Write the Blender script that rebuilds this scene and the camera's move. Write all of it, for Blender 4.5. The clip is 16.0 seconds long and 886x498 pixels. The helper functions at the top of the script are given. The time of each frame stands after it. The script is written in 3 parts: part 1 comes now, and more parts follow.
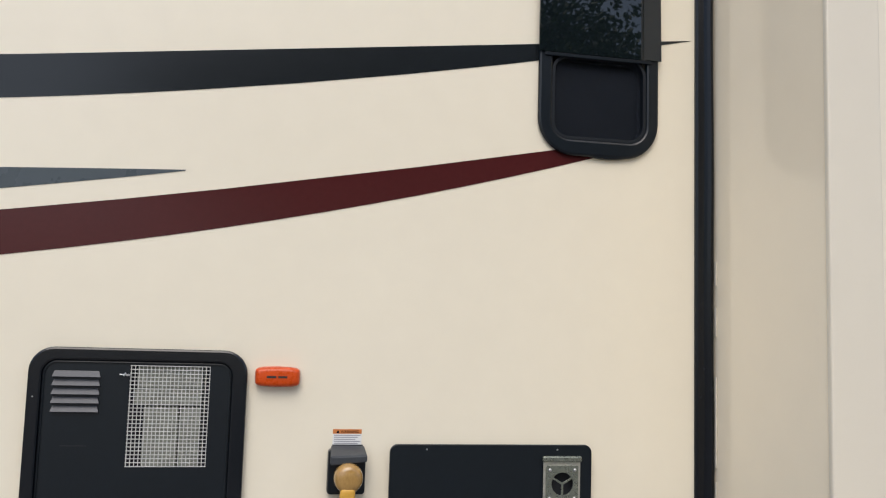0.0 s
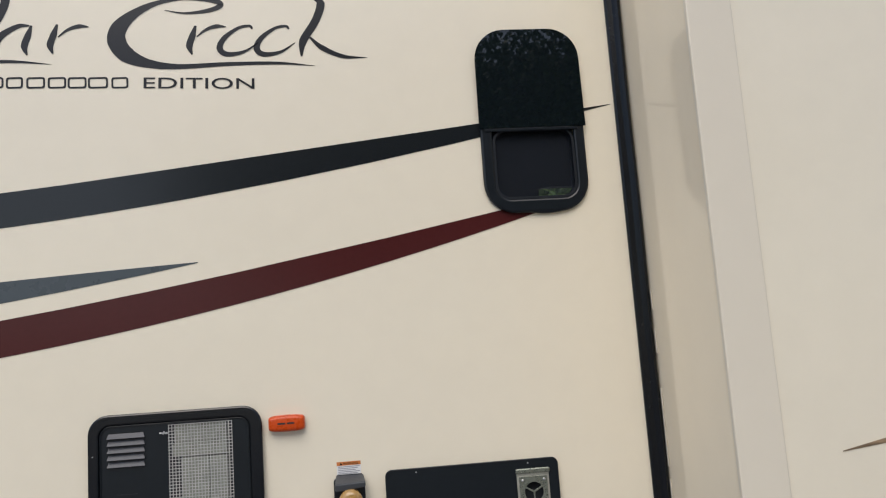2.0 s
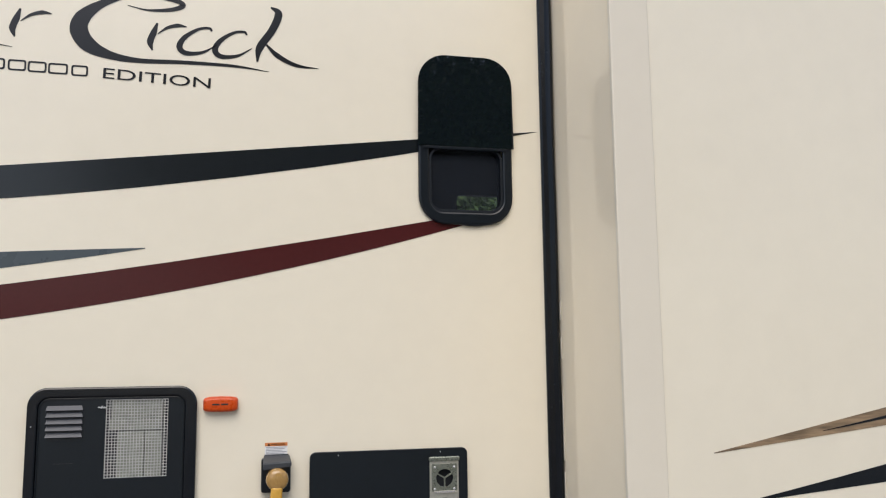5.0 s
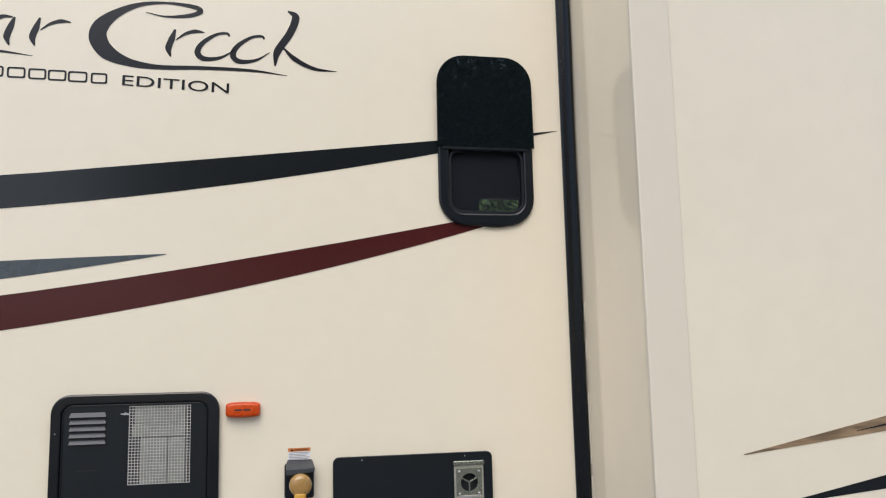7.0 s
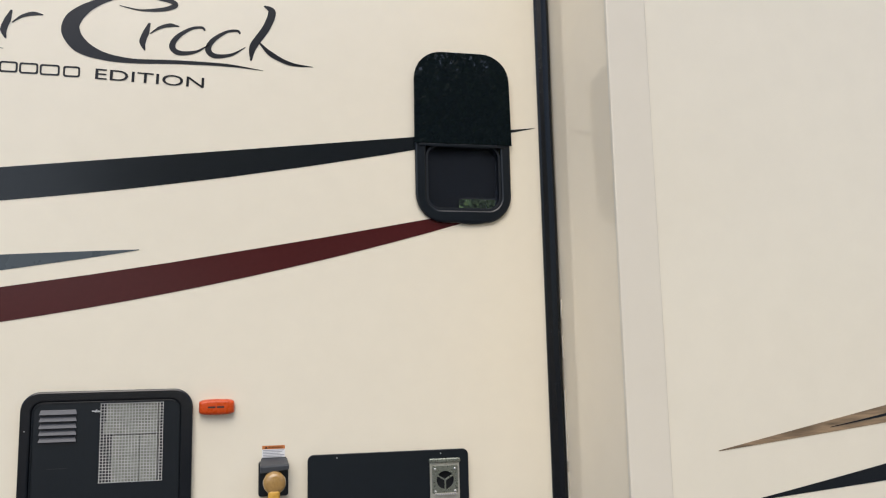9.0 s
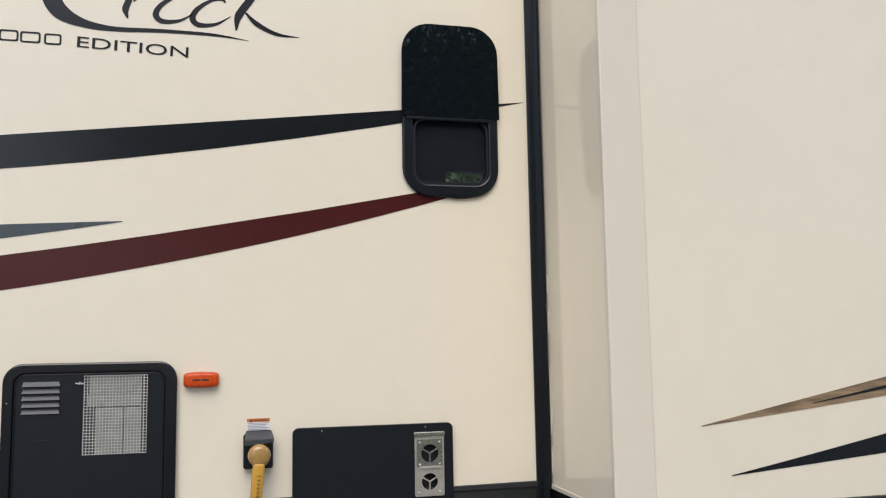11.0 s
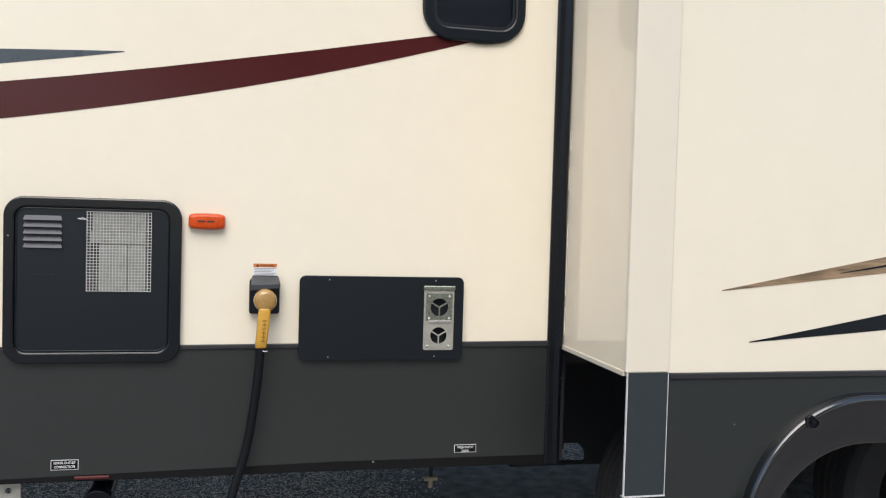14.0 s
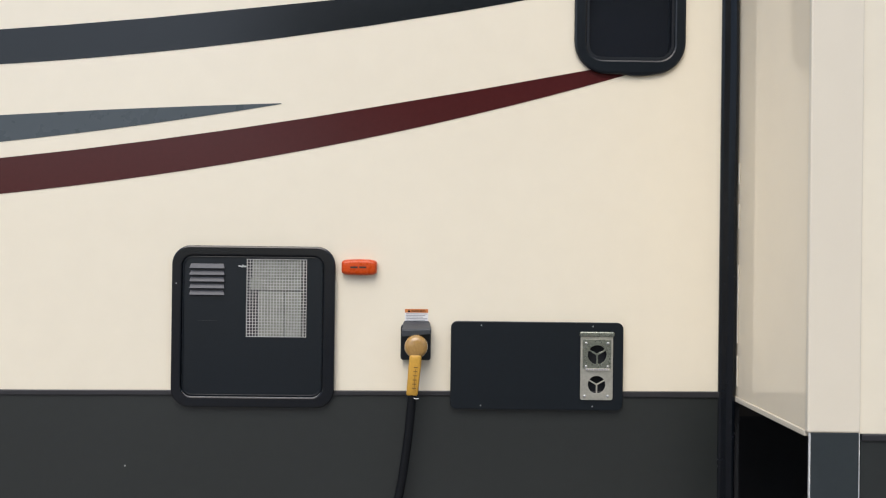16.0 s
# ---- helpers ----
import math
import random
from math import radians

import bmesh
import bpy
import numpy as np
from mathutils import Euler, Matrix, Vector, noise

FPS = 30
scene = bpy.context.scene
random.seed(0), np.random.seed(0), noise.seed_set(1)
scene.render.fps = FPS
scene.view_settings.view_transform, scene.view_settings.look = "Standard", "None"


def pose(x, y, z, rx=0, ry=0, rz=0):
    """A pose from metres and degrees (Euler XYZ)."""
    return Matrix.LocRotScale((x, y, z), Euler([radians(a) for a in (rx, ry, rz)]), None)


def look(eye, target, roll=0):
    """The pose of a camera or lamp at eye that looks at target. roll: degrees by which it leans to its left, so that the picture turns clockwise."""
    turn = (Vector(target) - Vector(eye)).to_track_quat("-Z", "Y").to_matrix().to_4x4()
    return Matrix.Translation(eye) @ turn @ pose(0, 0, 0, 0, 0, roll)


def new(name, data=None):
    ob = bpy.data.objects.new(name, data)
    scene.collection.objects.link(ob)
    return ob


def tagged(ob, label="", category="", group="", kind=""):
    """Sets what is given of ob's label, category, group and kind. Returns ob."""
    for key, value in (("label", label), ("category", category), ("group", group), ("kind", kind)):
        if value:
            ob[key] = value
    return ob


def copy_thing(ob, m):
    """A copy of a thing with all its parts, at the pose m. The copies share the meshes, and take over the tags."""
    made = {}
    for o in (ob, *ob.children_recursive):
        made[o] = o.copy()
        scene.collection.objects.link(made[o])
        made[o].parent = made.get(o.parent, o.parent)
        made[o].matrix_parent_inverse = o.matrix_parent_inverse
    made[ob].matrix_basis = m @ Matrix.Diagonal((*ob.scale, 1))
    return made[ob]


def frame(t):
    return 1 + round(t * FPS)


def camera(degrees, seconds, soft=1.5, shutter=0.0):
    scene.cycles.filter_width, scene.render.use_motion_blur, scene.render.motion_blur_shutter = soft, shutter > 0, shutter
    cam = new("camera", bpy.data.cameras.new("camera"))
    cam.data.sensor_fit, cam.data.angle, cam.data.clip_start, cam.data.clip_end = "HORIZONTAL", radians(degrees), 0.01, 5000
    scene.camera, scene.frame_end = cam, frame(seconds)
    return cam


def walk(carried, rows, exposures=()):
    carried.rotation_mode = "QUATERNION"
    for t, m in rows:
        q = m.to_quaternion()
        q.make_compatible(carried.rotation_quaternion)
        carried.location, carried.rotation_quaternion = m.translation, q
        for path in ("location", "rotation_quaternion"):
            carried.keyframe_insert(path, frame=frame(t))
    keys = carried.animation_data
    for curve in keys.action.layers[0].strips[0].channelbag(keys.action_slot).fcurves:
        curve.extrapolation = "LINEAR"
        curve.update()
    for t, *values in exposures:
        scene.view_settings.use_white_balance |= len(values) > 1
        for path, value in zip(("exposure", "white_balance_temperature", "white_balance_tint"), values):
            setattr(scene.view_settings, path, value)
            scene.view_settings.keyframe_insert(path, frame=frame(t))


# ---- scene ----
cam = camera(55.5, 16.0, soft=1.15)
PATH = [
    (0, (0.312, -1.956, 1.335), (0.686, -0.001, 1.527), 1.7),
    (0.5, (0.311, -2.034, 1.351), (0.725, -0.088, 1.553), 1.8),
    (1, (0.374, -2.128, 1.368), (0.774, -0.184, 1.618), 0.7),
    (1.5, (0.469, -2.264, 1.323), (0.8, -0.316, 1.634), -1.6),
    (2, (0.487, -2.391, 1.334), (0.727, -0.425, 1.618), -4.0),
    (2.5, (0.409, -2.535, 1.34), (0.625, -0.572, 1.658), -2.1),
    (3, (0.339, -2.609, 1.363), (0.718, -0.669, 1.666), -1.5),
    (3.5, (0.366, -2.623, 1.348), (0.803, -0.693, 1.633), -1.2),
    (4, (0.365, -2.606, 1.349), (0.825, -0.678, 1.618), -0.6),
    (4.2, (0.365, -2.604, 1.347), (0.833, -0.678, 1.609), -0.6),
    (6.3, (0.361, -2.583, 1.331), (0.796, -0.644, 1.597), -1.3),
    (6.5, (0.361, -2.581, 1.329), (0.779, -0.644, 1.603), -1.4),
    (7, (0.379, -2.573, 1.331), (0.789, -0.635, 1.608), -1.3),
    (7.5, (0.406, -2.57, 1.328), (0.826, -0.633, 1.595), -1.2),
    (8, (0.413, -2.568, 1.327), (0.846, -0.633, 1.587), -1.4),
    (8.5, (0.399, -2.572, 1.333), (0.846, -0.641, 1.6), -1.4),
    (9, (0.401, -2.565, 1.314), (0.85, -0.637, 1.596), -1.3),
    (9.5, (0.42, -2.555, 1.312), (0.87, -0.623, 1.567), -2.0),
    (9.7, (0.417, -2.555, 1.313), (0.887, -0.623, 1.552), -2.2),
    (11.8, (0.39, -2.558, 1.323), (0.848, -0.619, 1.532), 0.0),
    (12, (0.387, -2.558, 1.324), (0.835, -0.619, 1.524), 0.3),
    (12.5, (0.398, -2.548, 1.308), (0.833, -0.602, 1.459), 1.3),
    (13, (0.383, -2.53, 1.288), (0.814, -0.579, 1.377), 2.4),
    (13.5, (0.416, -2.5, 1.276), (0.861, -0.55, 1.285), 1.9),
    (14, (0.451, -2.451, 1.244), (0.884, -0.499, 1.174), 1.6),
    (14.5, (0.498, -2.389, 1.228), (0.915, -0.436, 1.116), -0.3),
    (15, (0.505, -2.374, 1.265), (0.791, -0.396, 1.187), -2.1),
    (15.5, (0.518, -2.369, 1.262), (0.606, -0.371, 1.243), 0.0),
    (16, (0.523, -2.374, 1.267), (0.545, -0.374, 1.273), 0.7),
]
EXPOSURE = [(0, 0.24), (0.5, 0.09), (1.0, -0.06), (1.5, -0.08), (2.0, 0.02), (2.5, 0.12), (3.0, 0.15), (4, 0.19), (9.5, 0.22), (12.5, 0.22), (13.5, 0.42), (14.5, 0.57), (15.0, 0.58), (15.5, 0.42), (16.0, 0.36)]
walk(cam, [(t, look(eye, target, roll)) for t, eye, target, roll in PATH], EXPOSURE)

# ---- light: soft shade under a bright overcast sky ----
world = bpy.data.worlds.new("sky")
scene.world = world
world.use_nodes = True
wn = world.node_tree.nodes
sky = wn.new("ShaderNodeTexSky")
sky.sky_type, sky.sun_disc = "NISHITA", False
sky.sun_elevation, sky.sun_rotation = radians(51), radians(194)
sky.air_density, sky.dust_density, sky.ozone_density = 1.0, 2.0, 1.5
wn["Background"].inputs["Strength"].default_value = 0.15
world.node_tree.links.new(sky.outputs[0], wn["Background"].inputs["Color"])
sun = new("sun", bpy.data.lights.new("sun", "SUN"))
sun.data.energy, sun.data.angle, sun.data.color = 1.75, radians(50), (1.0, 0.94, 0.865)
sun.matrix_world = look((-1.7, -7.0, 9), (0, 0, 0))


# ---- materials ----
def mat(name, color, rough=0.5, metal=0.0, vary=0.08, scale=6.0, grain=60.0, bump=0.05, coat=0.0, stretch=(1, 1, 1), **more):
    m = bpy.data.materials.new(name)
    m.use_nodes = True
    n, l = m.node_tree.nodes, m.node_tree.links
    b = n["Principled BSDF"]
    b.inputs["Metallic"].default_value = metal
    b.inputs["Coat Weight"].default_value = coat
    b.inputs["Coat Roughness"].default_value = 0.06
    for key, value in more.items():
        b.inputs[key.replace("_", " ")].default_value = value
    co, mp = n.new("ShaderNodeTexCoord"), n.new("ShaderNodeMapping")
    mp.inputs["Scale"].default_value = stretch
    l.new(co.outputs["Object"], mp.inputs["Vector"])
    big, fine = n.new("ShaderNodeTexNoise"), n.new("ShaderNodeTexNoise")
    big.inputs["Scale"].default_value, fine.inputs["Scale"].default_value = scale, grain
    big.inputs["Detail"].default_value = fine.inputs["Detail"].default_value = 5
    for t in (big, fine):
        l.new(mp.outputs[0], t.inputs["Vector"])
    add = n.new("ShaderNodeMath")
    add.operation = "ADD"
    l.new(big.outputs[0], add.inputs[0])
    l.new(fine.outputs[0], add.inputs[1])
    ramp = n.new("ShaderNodeMapRange")
    ramp.inputs[1].default_value, ramp.inputs[2].default_value = 0.6, 1.4
    ramp.inputs[3].default_value, ramp.inputs[4].default_value = 1 - vary, 1 + vary
    l.new(add.outputs[0], ramp.inputs[0])
    mul = n.new("ShaderNodeVectorMath")
    mul.operation = "SCALE"
    mul.inputs[0].default_value = color
    l.new(ramp.outputs[0], mul.inputs["Scale"])
    l.new(mul.outputs[0], b.inputs["Base Color"])
    rr = n.new("ShaderNodeMapRange")
    rr.inputs[3].default_value, rr.inputs[4].default_value = rough * 0.85, min(1, rough * 1.15)
    l.new(fine.outputs[0], rr.inputs[0])
    l.new(rr.outputs[0], b.inputs["Roughness"])
    if bump:
        bp = n.new("ShaderNodeBump")
        bp.inputs["Strength"].default_value, bp.inputs["Distance"].default_value = bump, 0.004
        l.new(fine.outputs[0], bp.inputs["Height"])
        l.new(bp.outputs[0], b.inputs["Normal"])
    return m


CREAM = mat("cream_gelcoat", (0.765, 0.705, 0.570), 0.32, vary=0.025, scale=1.3, grain=14, bump=0.012, coat=0.15)
# Cream lifted in colour so the shaded slide-out side comes out brighter.
CREAM_GLOSS_LIFTED = mat("lifted_cream_gloss_gelcoat", (0.88, 0.785, 0.615), 0.07, vary=0.02, scale=1.5, grain=10, bump=0.0, coat=0.0)
TRIM = mat("offwhite_vinyl_trim", (0.700, 0.643, 0.530), 0.38, vary=0.012, scale=3, grain=12, bump=0.0)
CHARCOAL = mat("charcoal_vinyl_film", (0.0075, 0.0098, 0.0120), 0.20, vary=0.08, scale=3, grain=40, bump=0, Specular_IOR_Level=0.42)
MAROON = mat("maroon_vinyl_film", (0.060, 0.0105, 0.0110), 0.22, vary=0.10, scale=3, grain=70, bump=0, Specular_IOR_Level=0.27)
SLATE = mat("slate_blue_vinyl_film", (0.062, 0.077, 0.088), 0.28, vary=0.06, scale=3, grain=20, bump=0, Specular_IOR_Level=0.3)
TAN = mat("brown_streaked_vinyl_film", (0.225, 0.155, 0.090), 0.32, vary=0.7, scale=5, grain=16, bump=0.01, stretch=(0.9, 1, 9))
INK = mat("black_vinyl_film", (0.0075, 0.0080, 0.0095), 0.20, vary=0.1, bump=0, Specular_IOR_Level=0.36)
SKIRT = mat("dark_grey_skirt_metal", (0.0215, 0.0246, 0.0240), 0.30, vary=0.08, scale=2.2, grain=30, bump=0.005)
SKIRT_TRIM = mat("dark_trim_rail", (0.020, 0.020, 0.023), 0.42, vary=0.15, scale=8, grain=80, bump=0.03)
LIP = mat("black_skirt_lip", (0.004, 0.004, 0.0045), 0.6, vary=0.2, bump=0.01, Specular_IOR_Level=0.2)
SLATE_POST = mat("slate_grey_corner_metal", (0.0245, 0.0320, 0.0355), 0.35, vary=0.10, scale=4, grain=60, bump=0.005)
RUBBER = mat("black_rubber", (0.0028, 0.0042, 0.0068), 0.26, vary=0.2, scale=7, grain=60, bump=0.012, Specular_IOR_Level=0.33)
PLASTIC = mat("satin_black_plastic", (0.0020, 0.0048, 0.0085), 0.30, vary=0.15, scale=5, grain=120, bump=0.003, Specular_IOR_Level=0.38)
ENAMEL = mat("black_enamel_steel", (0.0025, 0.0055, 0.0090), 0.34, vary=0.2, scale=4, grain=90, bump=0.004, Specular_IOR_Level=0.42)
LOUVRE = mat("sky_lit_louvre_enamel", (0.036, 0.041, 0.054), 0.4, vary=0.15, scale=20, grain=120)
STEEL = mat("galvanised_steel", (0.56, 0.55, 0.48), 0.32, 0.7, vary=0.16, scale=18, grain=160, bump=0.02)
# Door enamel turned grey: sky caught by the hoods is in the colour.
STEEL_DARK = mat("dull_exhaust_guard_steel", (0.27, 0.29, 0.24), 0.28, 0.75, vary=0.2, scale=20, grain=160, bump=0.02)
FLARE = mat("glossy_black_moulding", (0.0032, 0.0048, 0.0072), 0.17, vary=0.2, scale=9, grain=120, bump=0.003)
ARCH = mat("weathered_black_moulding", (0.0065, 0.0075, 0.0085), 0.15, vary=0.25, scale=7, grain=90, bump=0.003, coat=0.6, Specular_IOR_Level=0.7)
BEAD = mat("bare_aluminium_edge", (0.80, 0.80, 0.79), 0.42, 0.35, vary=0.15, scale=30, grain=160)
PINK = mat("faded_red_liner_plastic", (0.15, 0.085, 0.08), 0.4, vary=0.2, scale=12, grain=90, bump=0.02)
MOULD = mat("brown_moulding_mark", (0.17, 0.085, 0.015), 0.55, vary=0.2, scale=40)
FRAME_IN = mat("matt_black_frame", (0.0042, 0.0068, 0.0110), 0.6, vary=0.15, bump=0.003, Specular_IOR_Level=0.25)
CABLE = mat("cable_sheath", (0.0042, 0.0052, 0.0068), 0.5, vary=0.2, scale=20, grain=120, bump=0.02, Specular_IOR_Level=0.22)
SCREW = mat("bright_screw_metal", (0.6, 0.6, 0.6), 0.3, 0.9, vary=0.1)
WIRE = mat("galvanised_wire_mesh", (0.54, 0.54, 0.52), 0.45, 0.2, vary=0.12, scale=30)
BURNER = mat("pale_burner_parts", (0.27, 0.28, 0.235), 0.55, 0.1, vary=0.25, scale=25)
# Near-black puts recess shade into the colour; also serves the lamp's marks.
DARK = mat("recess_shade_and_mark", (0.017, 0.019, 0.024), 0.8, vary=0.2)
AMBER = mat("amber_lens", (0.53, 0.060, 0.0045), 0.28, vary=0.12, scale=30, grain=140, bump=0.01, Specular_IOR_Level=0.35)
YELLOW = mat("yellow_plug_plastic", (0.56, 0.31, 0.045), 0.45, vary=0.14, scale=22, grain=140, bump=0.04)
BRASSY = mat("tan_plug_plastic", (0.35, 0.205, 0.062), 0.22, vary=0.2, scale=30, grain=120, bump=0.015, coat=0.5, stretch=(1.4, 1, 0.8))
GREY_LID = mat("grey_lid_plastic", (0.036, 0.041, 0.048), 0.33, vary=0.14, scale=25, grain=140)
PAPER = mat("white_sticker", (0.72, 0.72, 0.72), 0.5, vary=0.04)
ORANGE = mat("orange_sticker", (0.52, 0.17, 0.04), 0.5, vary=0.05)
GREYINK = mat("grey_print", (0.28, 0.28, 0.31), 0.6, vary=0.1)
TYRE = mat("tyre_rubber", (0.020, 0.020, 0.021), 0.75, vary=0.3, scale=12, grain=90, bump=0.15)
ASPHALT = mat("asphalt", (0.19, 0.176, 0.168), 0.75, vary=0.97, scale=14, grain=150, bump=1.0)
# Grit kept pale so the lit ground under the trailer looks brighter.
STONE = mat("asphalt_grit", (0.78, 0.72, 0.67), 0.45, vary=0.9, scale=45, grain=150, bump=0.2)
BARK = mat("bark", (0.07, 0.052, 0.04), 0.9, vary=0.4, scale=4, grain=30, bump=0.6)
LEAF = mat("leaf", (0.080, 0.135, 0.036), 0.5, vary=0.5, scale=0.8, grain=6, bump=0)
PVC = mat("tan_pvc", (0.26, 0.225, 0.15), 0.5, vary=0.2, scale=20)
PALE_METAL = mat("pale_painted_bracket", (0.48, 0.46, 0.40), 0.5, 0.3, vary=0.2, scale=12)
RED = mat("dark_red_strip_plastic", (0.07, 0.005, 0.005), 0.5)
# Near-black: the dimness inside the trailer is put into this colour.
DIM_INSIDE = mat("darkened_interior_panel", (0.03, 0.025, 0.024), 0.6, vary=0.2)


def glass_mat():
    m = mat("dark_tinted_glass", (0.005, 0.008, 0.010), 0.015, vary=0.05, bump=0)
    m.node_tree.nodes["Principled BSDF"].inputs["Specular IOR Level"].default_value = 0.65
    return m


def screen_mat():
    """Woven insect screen: dark threads with open gaps between."""
    m = mat("insect_screen", (0.012, 0.018, 0.029), 0.7, vary=0.1, bump=0, Specular_IOR_Level=0.3)
    n, l = m.node_tree.nodes, m.node_tree.links
    mix, clear = n.new("ShaderNodeMixShader"), n.new("ShaderNodeBsdfTransparent")
    mix.inputs[0].default_value = 0.28
    l.new(clear.outputs[0], mix.inputs[1])
    l.new(n["Principled BSDF"].outputs[0], mix.inputs[2])
    l.new(mix.outputs[0], n["Material Output"].inputs[0])
    return m


GLASS, SCREEN = glass_mat(), screen_mat()


# ---- mesh helpers ----
def link(name, bm, material, parent=None, label="", bevel=0.0, smooth=False):
    bmesh.ops.recalc_face_normals(bm, faces=bm.faces)
    me = bpy.data.meshes.new(name)
    bm.to_mesh(me)
    bm.free()
    me.materials.append(material)
    ob = new(name, me)
    if parent:
        ob.parent = parent
    if smooth:
        me.polygons.foreach_set("use_smooth", [True] * len(me.polygons))
    if bevel:
        mod = ob.modifiers.new("rounded", "BEVEL")
        mod.width, mod.segments, mod.limit_method, mod.angle_limit = bevel, 2, "ANGLE", radians(50)
    if label:
        tagged(ob, label)
    return ob


def thing(name, label, category, group="", kind="", at=(0, 0, 0)):
    ob = new(name)
    ob.empty_display_size = 0.05
    ob.location = at
    return tagged(ob, label, category, group, kind)


def add_box(bm, x0, x1, y0, y1, z0, z1):
    m = Matrix.Translation(((x0 + x1) / 2, (y0 + y1) / 2, (z0 + z1) / 2)) @ Matrix.Diagonal((x1 - x0, y1 - y0, z1 - z0, 1))
    bmesh.ops.create_cube(bm, size=1, matrix=m)


def box(x0, x1, y0, y1, z0, z1):
    bm = bmesh.new()
    add_box(bm, x0, x1, y0, y1, z0, z1)
    return bm


def rect(x0, x1, z0, z1, r=0.0, n=8):
    """A rounded rectangle as a loop of (x, z)."""
    if r <= 0:
        return [(x0, z0), (x1, z0), (x1, z1), (x0, z1)]
    out = []
    for cx, cz, a in ((x1 - r, z0 + r, -90), (x1 - r, z1 - r, 0), (x0 + r, z1 - r, 90), (x0 + r, z0 + r, 180)):
        out += [(cx + r * math.cos(radians(a + 90 * k / n)), cz + r * math.sin(radians(a + 90 * k / n))) for k in range(n + 1)]
    return out


def circle(cx, cz, r, n=32):
    return [(cx + r * math.cos(math.tau * k / n), cz + r * math.sin(math.tau * k / n)) for k in range(n)]


def plate(outer, holes, y0, y1, bm=None):
    """An upright plate in x and z with holes, from y0 (front) to y1 (back)."""
    made = bmesh.new()
    edges = []
    for loop in (outer, *holes):
        vs = [made.verts.new((x, y0, z)) for x, z in loop]
        edges += [made.edges.new((vs[k], vs[(k + 1) % len(vs)])) for k in range(len(vs))]
    bmesh.ops.triangle_fill(made, edges=edges, use_beauty=True)
    ext = bmesh.ops.extrude_face_region(made, geom=made.faces[:])
    bmesh.ops.translate(made, verts=[v for v in ext["geom"] if isinstance(v, bmesh.types.BMVert)], vec=(0, y1 - y0, 0))
    bmesh.ops.dissolve_limit(made, angle_limit=0.01, verts=made.verts, edges=made.edges)
    if bm is None:
        return made
    me = bpy.data.meshes.new("joined")
    made.to_mesh(me)
    made.free()
    bm.from_mesh(me)
    bpy.data.meshes.remove(me)
    return bm


def rod(bm, a, b, r0, r1=None, n=12):
    a, b = Vector(a), Vector(b)
    turn = (b - a).to_track_quat("Z", "Y").to_matrix().to_4x4()
    bmesh.ops.create_cone(bm, cap_ends=True, segments=n, radius1=r0, radius2=r0 if r1 is None else r1, depth=(b - a).length, matrix=Matrix.Translation((a + b) / 2) @ turn)
    return bm


def lathe(profile, centre, axis="y", n=40):
    """Turns (radius, along) points round an axis through centre."""
    bm = bmesh.new()
    rings = []
    for r, s in profile:
        ring = []
        for k in range(n):
            c, d = r * math.cos(math.tau * k / n), r * math.sin(math.tau * k / n)
            ring.append(bm.verts.new((centre[0] + c, centre[1] + s, centre[2] + d) if axis == "y" else (centre[0] + c, centre[1] + d, centre[2] + s)))
        rings.append(ring)
    for a, b in zip(rings, rings[1:]):
        for k in range(n):
            bm.faces.new((a[k], a[(k + 1) % n], b[(k + 1) % n], b[k]))
    bm.faces.new(rings[0])
    bm.faces.new(rings[-1])
    return bm


def curve_through(points, steps=24):
    """A smooth line through a few (x, z) points, even in x."""
    xs, zs = np.array(points).T
    fit = np.polyfit(xs, zs, min(3, len(xs) - 1))
    return [(x, float(np.polyval(fit, x))) for x in np.linspace(xs[0], xs[-1], steps)]


def film_stripe(name, top, bottom, material, parent, y, label):
    loop = curve_through(bottom) + curve_through(top)[::-1]
    return link(name, plate(loop, (), y - 0.0012, y), material, parent, label)


def text(body, size, at, material, parent, name="lettering", extrude=0.0004, wide=1.0):
    cu = bpy.data.curves.new(name, "FONT")
    cu.body, cu.size, cu.align_x, cu.align_y, cu.extrude = body, size, "CENTER", "CENTER", extrude
    tmp = new("tmp_text", cu)
    bpy.context.view_layer.update()
    me = bpy.data.meshes.new_from_object(tmp.evaluated_get(bpy.context.evaluated_depsgraph_get()))
    bpy.data.objects.remove(tmp)
    me.materials.clear()
    me.materials.append(material)
    ob = new(name, me)
    ob.parent = parent
    ob.matrix_basis = pose(*at, 90, 0, 0) @ Matrix.Diagonal((wide, 1, 1, 1))
    return ob


# ---- plan ----
X_SIDE, Y_FRONT = 1.379, -0.468          # slide-out: side wall and front
SKIRT_TOP, SKIRT_LOW = 0.880, 0.508

# ---- ground ----
bm = bmesh.new()
bmesh.ops.create_grid(bm, x_segments=60, y_segments=60, size=300)
tagged(link("ground", bm, ASPHALT), "dark grey coarse asphalt lot under the trailer", "ground", kind="structure")
rng = np.random.default_rng(5)
verts, faces = [], []
